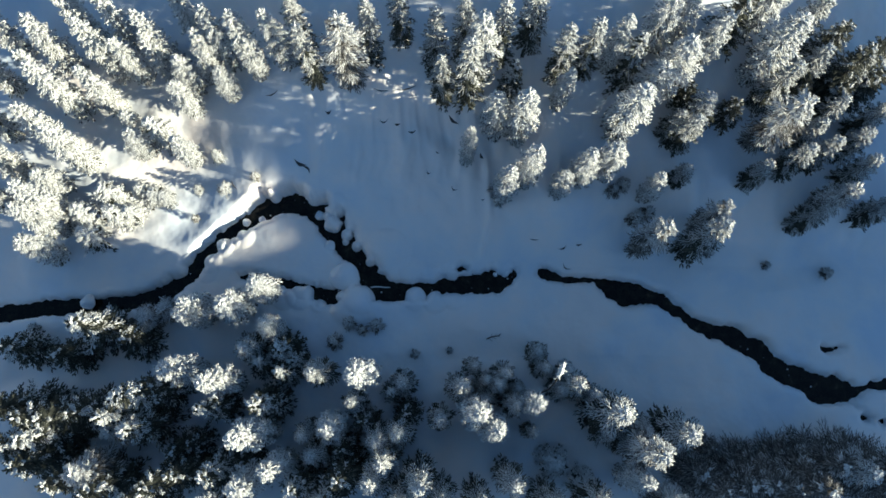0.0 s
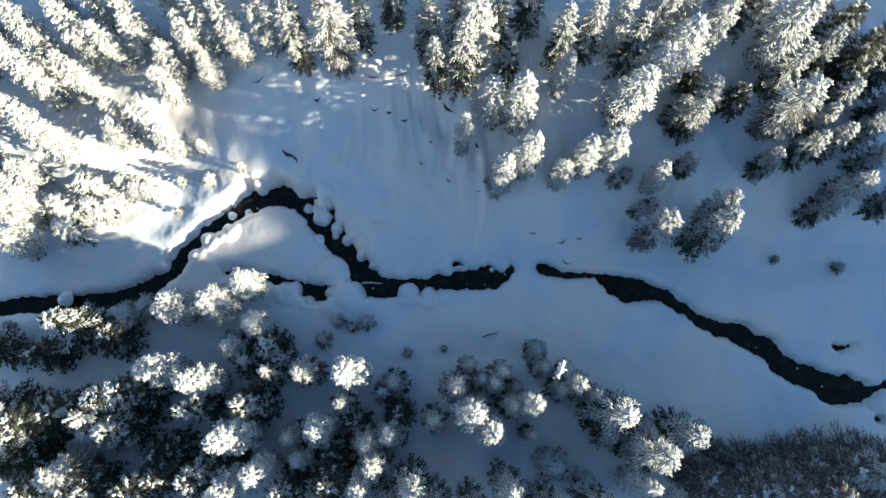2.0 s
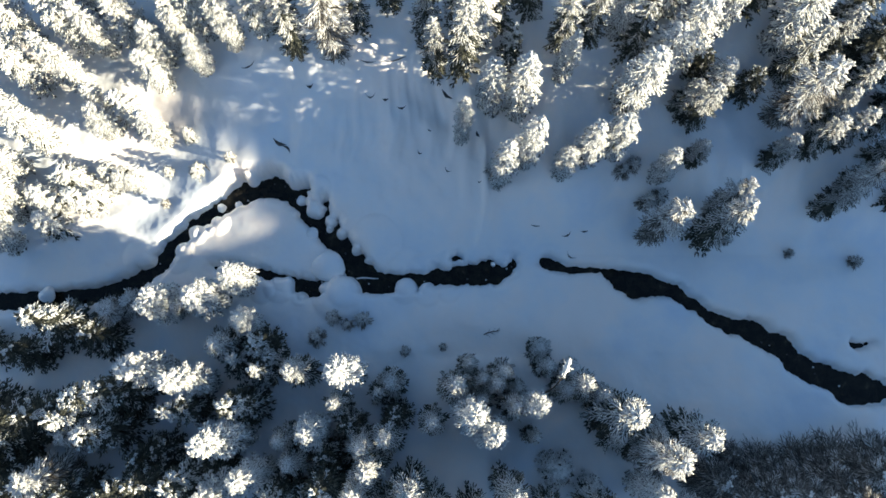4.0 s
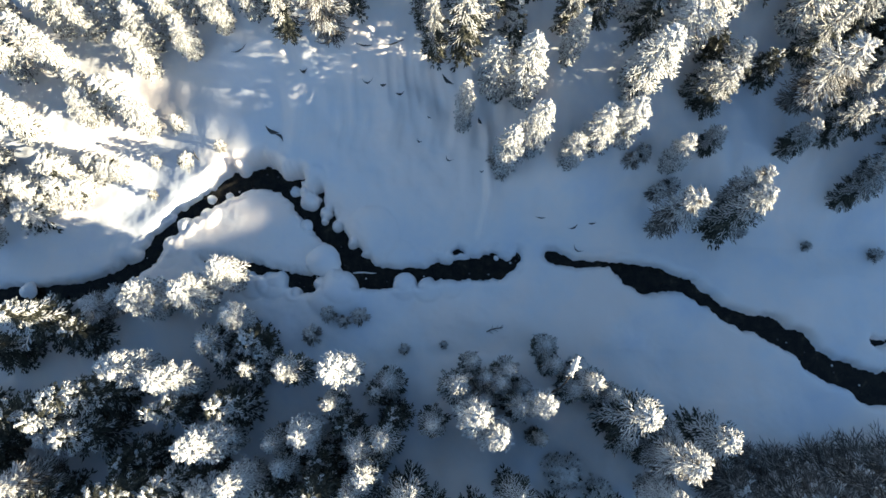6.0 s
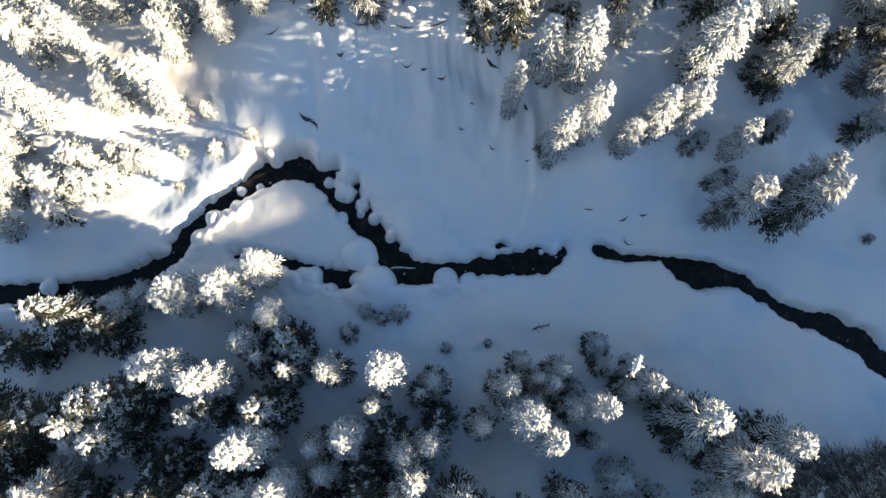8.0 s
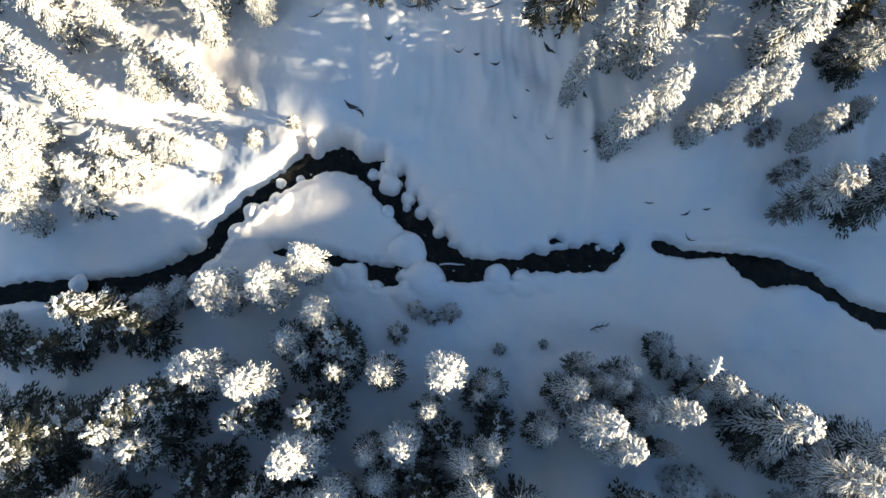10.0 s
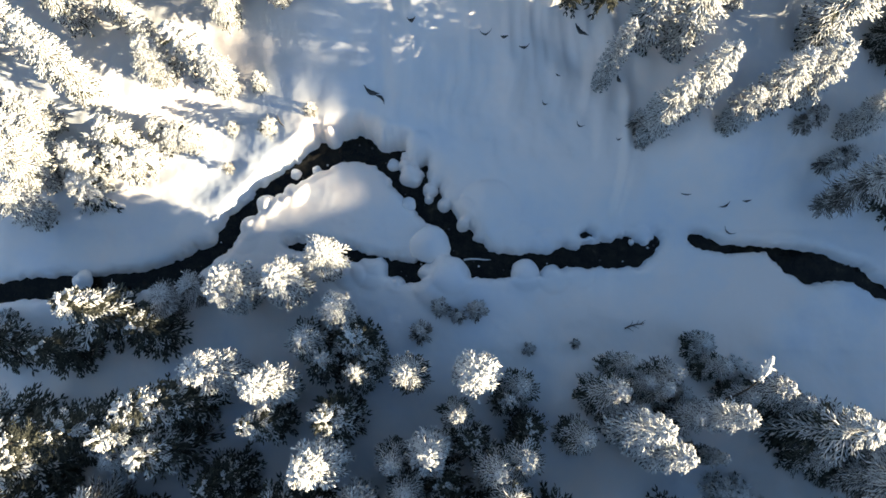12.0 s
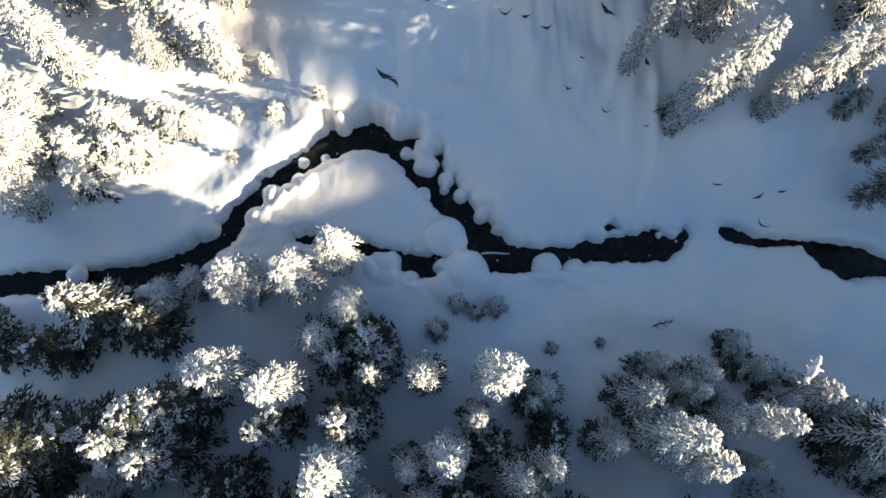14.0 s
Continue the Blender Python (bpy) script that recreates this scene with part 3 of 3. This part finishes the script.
SOUTH_RIME_B = [
    (-17.7, -5.2, 7.0, 1.7), (-3.6, -8.4, 5.2, 1.5),
    (-0.2, -17.6, 10.1, 1.6), (2.8, -17.8, 11.7, 1.5), (12.7, -17.7, 11.5, 1.6), (8.9, -18.0, 11.4, 1.6), (-3.6, -17.9, 11.2, 1.6), (3.8, -9.7, 5.8, 1.2),
    (2.3, -9.9, 5.7, 1.1), (6.8, -9.0, 4.7, 1.1), (10.7, -8.9, 5.5, 1.3), (13.4, -9.4, 7.3, 1.3), (14.6, -12.7, 6.2, 1.4), (16.3, -13.5, 7.1, 1.5),
    (17.5, -12.2, 7.0, 1.5),
]
SOUTH_YOUNG = [
    (10.2, -15.4, 2.8, 1.4), (12.7, -17.1, 2.8, 1.3), (11.6, -7.5, 4.3, 1.1),
]

STANDS = [
    (NORTH_DARK, "dark", "trees of the northern bank"),
    (NORTH_FROST, "frost", "trees of the northern bank"),
    (NORTH_HALF, "half", "trees of the northern bank"),
    (NORTH_LADEN, "laden", "trees of the northern bank"),
    (NORTH_RIME, "rime", "trees of the northern bank"),
    (NORTH_EAST_RIME, "rime", "trees of the northern bank"),
    (NORTH_WEST_LADEN, "laden", "sunlit trees of the north-western forest"),
    (NORTH_WEST_HEAPED, "heaped", "sunlit trees of the north-western forest"),
    (NORTH_WEST_YOUNG, "young", "sunlit trees of the north-western forest"),
    (SOUTH_DARK, "dark", "trees of the southern forest"),
    (SOUTH_FROST, "frost", "trees of the southern forest"),
    (SOUTH_THICKET, "thicket", "trees of the southern forest"),
    (SOUTH_HALF, "half", "trees of the southern forest"),
    (SOUTH_HEAPED, "heaped", "trees of the southern forest"),
    (SOUTH_LADEN, "laden", "trees of the southern forest"),
    (SOUTH_RIME, "rime", "trees of the southern forest"),
    (SOUTH_RIME_B, "rime", "trees of the southern forest"),
    (SOUTH_YOUNG, "young", "trees of the southern forest"),
]
for stand, kind, group in STANDS:
    for x, y, h, r in stand:
        plant(kind, x, y, h, r, group)


# ---- dead stems whose tops are bowed over by the snow on them ----
def bowed_stem(seed, foot, knee, low, tip):
    rough = random.Random(seed)
    base = Vector((*foot, height_at(*foot) - 0.1))
    way = [base, Vector(knee), Vector(low), Vector(tip)]

    def at(u):
        a, b, c, d = way
        return (1 - u) ** 3 * a + 3 * u * (1 - u) ** 2 * b + 3 * u * u * (1 - u) * c + u ** 3 * d - base

    tree = new("dead_tree")
    tree.location = base
    stem, load = Soup(), Soup()
    steps = [k / 14 for k in range(15)]
    stem.tube([at(u) for u in steps], [0.1 - 0.075 * u for u in steps], 7)
    steps = [0.72 + 0.28 * k / 12 for k in range(13)]
    load.tube([at(u) + Vector((0, 0, 0.06)) for u in steps], [(0.05 + 0.16 * math.sin(3.0 * k / 12)) * rough.uniform(0.75, 1.3) for k in range(13)], 8)
    for k in range(14):
        p = at(rough.uniform(0.7, 0.97))
        a = rough.uniform(0, 6.28)
        q = p + Vector((math.cos(a), math.sin(a), rough.uniform(-0.3, 0.3))) * rough.uniform(0.25, 0.55)
        stem.tube([p, p.lerp(q, 0.6), q], [0.02, 0.015, 0.006], 4)
        load.finger(p, q + (q - p) * 0.1 + Vector((0, 0, 0.02)), 0.07, 0.07)
    part("trunk", stem.v, stem.f, BARK, tree)
    part("snow_load", load.v, load.f, TREE_SNOW, tree, label="white crust of snow over the bowed tip")
    tagged(tree, "slender dead stem bowed over and plastered white with snow", "dead tree", "bowed dead stems", "thing")


bowed_stem(1, (9.1, -9.3), (9.2, -9.2, 6.5), (9.5, -8.6, 9.7), (10.03, -6.69, 10.4))


# ---- shrubs half buried in the snow ----
KINDS["shrub"] = [make_tree(s, "shrub", 1.7, 0.8, 0.9, True, whorl=0.2, arms=7, low=0.03, droop=-0.35, spread=0.45) for s in (31, 32)]
TEXT["shrub"] = ("low frosted shrub half buried in the snow", "shrub")
SIZE["shrub"] = (1.7, 0.8)
SHRUBS = [(-8.91, -2.83, 1.7), (-7.7, -3.45, 1.4), (-6.32, -3.02, 1.9), (-10.3, -4.57, 2.0), (18.42, 7.15, 2.1), (16.0, 9.42, 1.8), (26.01, 4.21, 1.3), (31.89, 3.13, 1.1), (37.76, 2.37, 1.5), (10.53, -16.08, 2.0), (13.31, -17.55, 1.8), (5.45, 8.84, 1.3), (4.98, 10.04, 1.8), (-39.49, -3.32, 1.3), (-2.64, -5.67, 1.2), (0.7, -5.28, 0.9), (16.87, 9.95, 1.8), (19.45, 7.55, 2.0), (-18.27, 11.16, 1.3), (-24.56, 7.51, 1.1)]
for x, y, h in SHRUBS:
    plant("shrub", x, y, h, 0.31 * h, "frosted shrubs in the snow")


# ---- rock ledges that break through the snow, and dark edges for its cracks and shadows ----
def ledge(x, y, width, sag, turn=0.0, thick=0.042):
    """A dark ragged edge for rock, cracks and snow shadows, thickest off its middle, with its ends running under the
    snow.
    """
    soup = Soup()
    rough = random.Random(round(x * 100))
    lean = rough.uniform(-0.25, 0.25)
    pts, radii = [], []
    for k in range(11):
        t = k / 5.0 - 1
        px, py = 0.42 * width * t, 1.1 * sag * t * t + width * rough.uniform(-0.012, 0.012)
        wx, wy = x + px * math.cos(turn) - py * math.sin(turn), y + px * math.sin(turn) + py * math.cos(turn)
        pts.append(Vector((wx, wy, height_at(wx, wy) + 0.02)))
        radii.append(0.01 + 1.3 * thick * (1 - t * t) * (1 - 0.5 * abs(t - lean)) * rough.uniform(0.8, 1.25))
    soup.tube(pts, radii, 7, 0.8)
    base = pts[4].copy()
    ob = part("rock_or_shade_edge", [v - base for v in soup.v], soup.f, ROCK)
    ob.location = base
    tagged(ob, "dark edge in the snow, of bare rock and of snow shadow", "rock", "rock ledges on the northern bank", "thing")


# the small thin ones stand for faint snow shadows, put in as dark rock
LEDGES = [(-13.95, 12.4, 1.5, 0.2, -0.4, 0.12), (-13.2, 12.05, 1.2, -0.2, -0.75, 0.1), (-11.0, 16.8, 0.75, 0.22, 0.1, 0.11), (-5.79, 16.2, 1.1, 0.3, 0.0), (-4.45, 15.9, 0.66, 0.1, -0.1, 0.08), (-3.04, 15.2, 0.95, 0.18, 0.1, 0.07), (0.9, 16.2, 1.5, 0.12, -0.7, 0.12), (-1.5, 11.6, 0.6, 0.18, -0.5), (1.0, 10.0, 0.8, 0.25, -0.5), (3.6, 12.95, 0.7, 0.1, -1.1, 0.09), (-0.6, 13.4, 0.45, 0.05, -0.4, 0.04), (3.85, 9.08, 0.4, 0.1, 0.0), (8.99, 5.48, 0.99, 0.06, -0.1, 0.04), (11.82, 4.62, 1.0, 0.15, 0.4, 0.05), (13.37, 4.95, 0.8, 0.06, 0.1, 0.05), (12.13, 2.75, 1.2, 0.3, -0.6, 0.04), (-9.05, 18.94, 2.4, 0.1, 0.0)]
# the long pieces near y 18.8 stand for dark cracks under overhangs
LEDGES_TOP = [(-5.93, 18.66, 1.7, 0.15, -0.1), (-3.37, 18.84, 2.0, 0.1, 0.2), (-16.32, 18.51, 1.6, 0.2, 0.3), (0.35, 17.6, 0.9, 0.1, -0.8, 0.09), (32.91, -12.89, 2.2, -0.4, 0.0), (-20.66, 10.63, 1.3, 0.1, -1.0)]
for place in LEDGES + LEDGES_TOP:
    ledge(*place)


# ---- fallen wood ----
def fallen(name, label, a, b, radius, mat, twigs):
    soup = Soup()
    a, b = Vector(a), Vector(b)
    mid = a.lerp(b, 0.5)
    side = Vector((-(b - a).y, (b - a).x, 0)).normalized()
    pts = [a.lerp(b, u) + side * (0.06 * math.sin(u * 5)) - mid for u in (0, 0.25, 0.5, 0.75, 1)]
    soup.tube(pts, [radius, radius * 1.1, radius * 0.9, radius * 0.8, radius * 0.4], 8)
    for k in range(twigs):
        u = (k + 1) / (twigs + 1)
        p = a.lerp(b, u) - mid
        q = p + side * (0.4 if k % 2 else -0.4) * (1.2 - u) + (b - a).normalized() * 0.3 + Vector((0, 0, 0.08))
        soup.tube([p, p.lerp(q, 0.5) + Vector((0, 0, 0.03)), q], [radius * 0.5, radius * 0.35, radius * 0.15], 5)
    ob = part(name, soup.v, soup.f, mat)
    ob.location = mid
    tagged(ob, label, "dead wood", kind="thing")


fallen("fallen_branch", "bare dark branch lying on the snow", (4.3, -4.2, height_at(4.3, -4.2) + 0.05), (5.7, -3.75, height_at(5.7, -3.75) + 0.06), 0.045, BARK, 6)
fallen("snowy_log", "thin snow-covered log lying across the stream", (-7.2, 0.9, 0.06), (-5.2, 0.97, 0.05), 0.07, TREE_SNOW, 0)

# ---- small stones that stand out of the water, some with snow on them ----
def stone_mesh(seed):
    rng = random.Random(seed)
    bm = bmesh.new()
    bmesh.ops.create_icosphere(bm, subdivisions=2, radius=1.0)
    off = Vector((rng.random() * 30, rng.random() * 30, 5))
    for v in bm.verts:
        v.co *= 1 + 0.35 * noise.noise(v.co * 1.3 + off)
        v.co.z *= 0.6
    me = bpy.data.meshes.new("stone")
    bm.to_mesh(me)
    bm.free()
    return me


rng = random.Random(7)
STONES = [stone_mesh(s) for s in range(6)]
for i, me in enumerate(STONES):
    me.materials.append(TREE_SNOW if i % 3 == 1 else ROCK)
    me.polygons.foreach_set("use_smooth", [True] * len(me.polygons))
for reach in (REACH_WEST[5:], REACH_BEND, REACH_SIDE, REACH_EAST[18:25]):
    for (ax, ay, aw), (bx, by, bw) in zip(reach, reach[1:]):
        u, side = rng.random(), rng.uniform(-0.75, 0.75)
        dx, dy = bx - ax, by - ay
        n = math.hypot(dx, dy)
        w = aw + u * (bw - aw)
        x, y = ax + u * dx - dy / n * side * w, ay + u * dy + dx / n * side * w
        i = rng.randrange(6)
        r = rng.uniform(0.04, 0.11)
        ob = new("stone", STONES[i])
        ob.matrix_world = Matrix.LocRotScale((x, y, 0.0), Euler((0, 0, rng.random() * 6)), (r, r, r))
        tagged(ob, "small stone with a cap of snow in the stream" if i % 3 == 1 else "small dark wet stone in the stream", "stone", "stones in the stream", "thing")
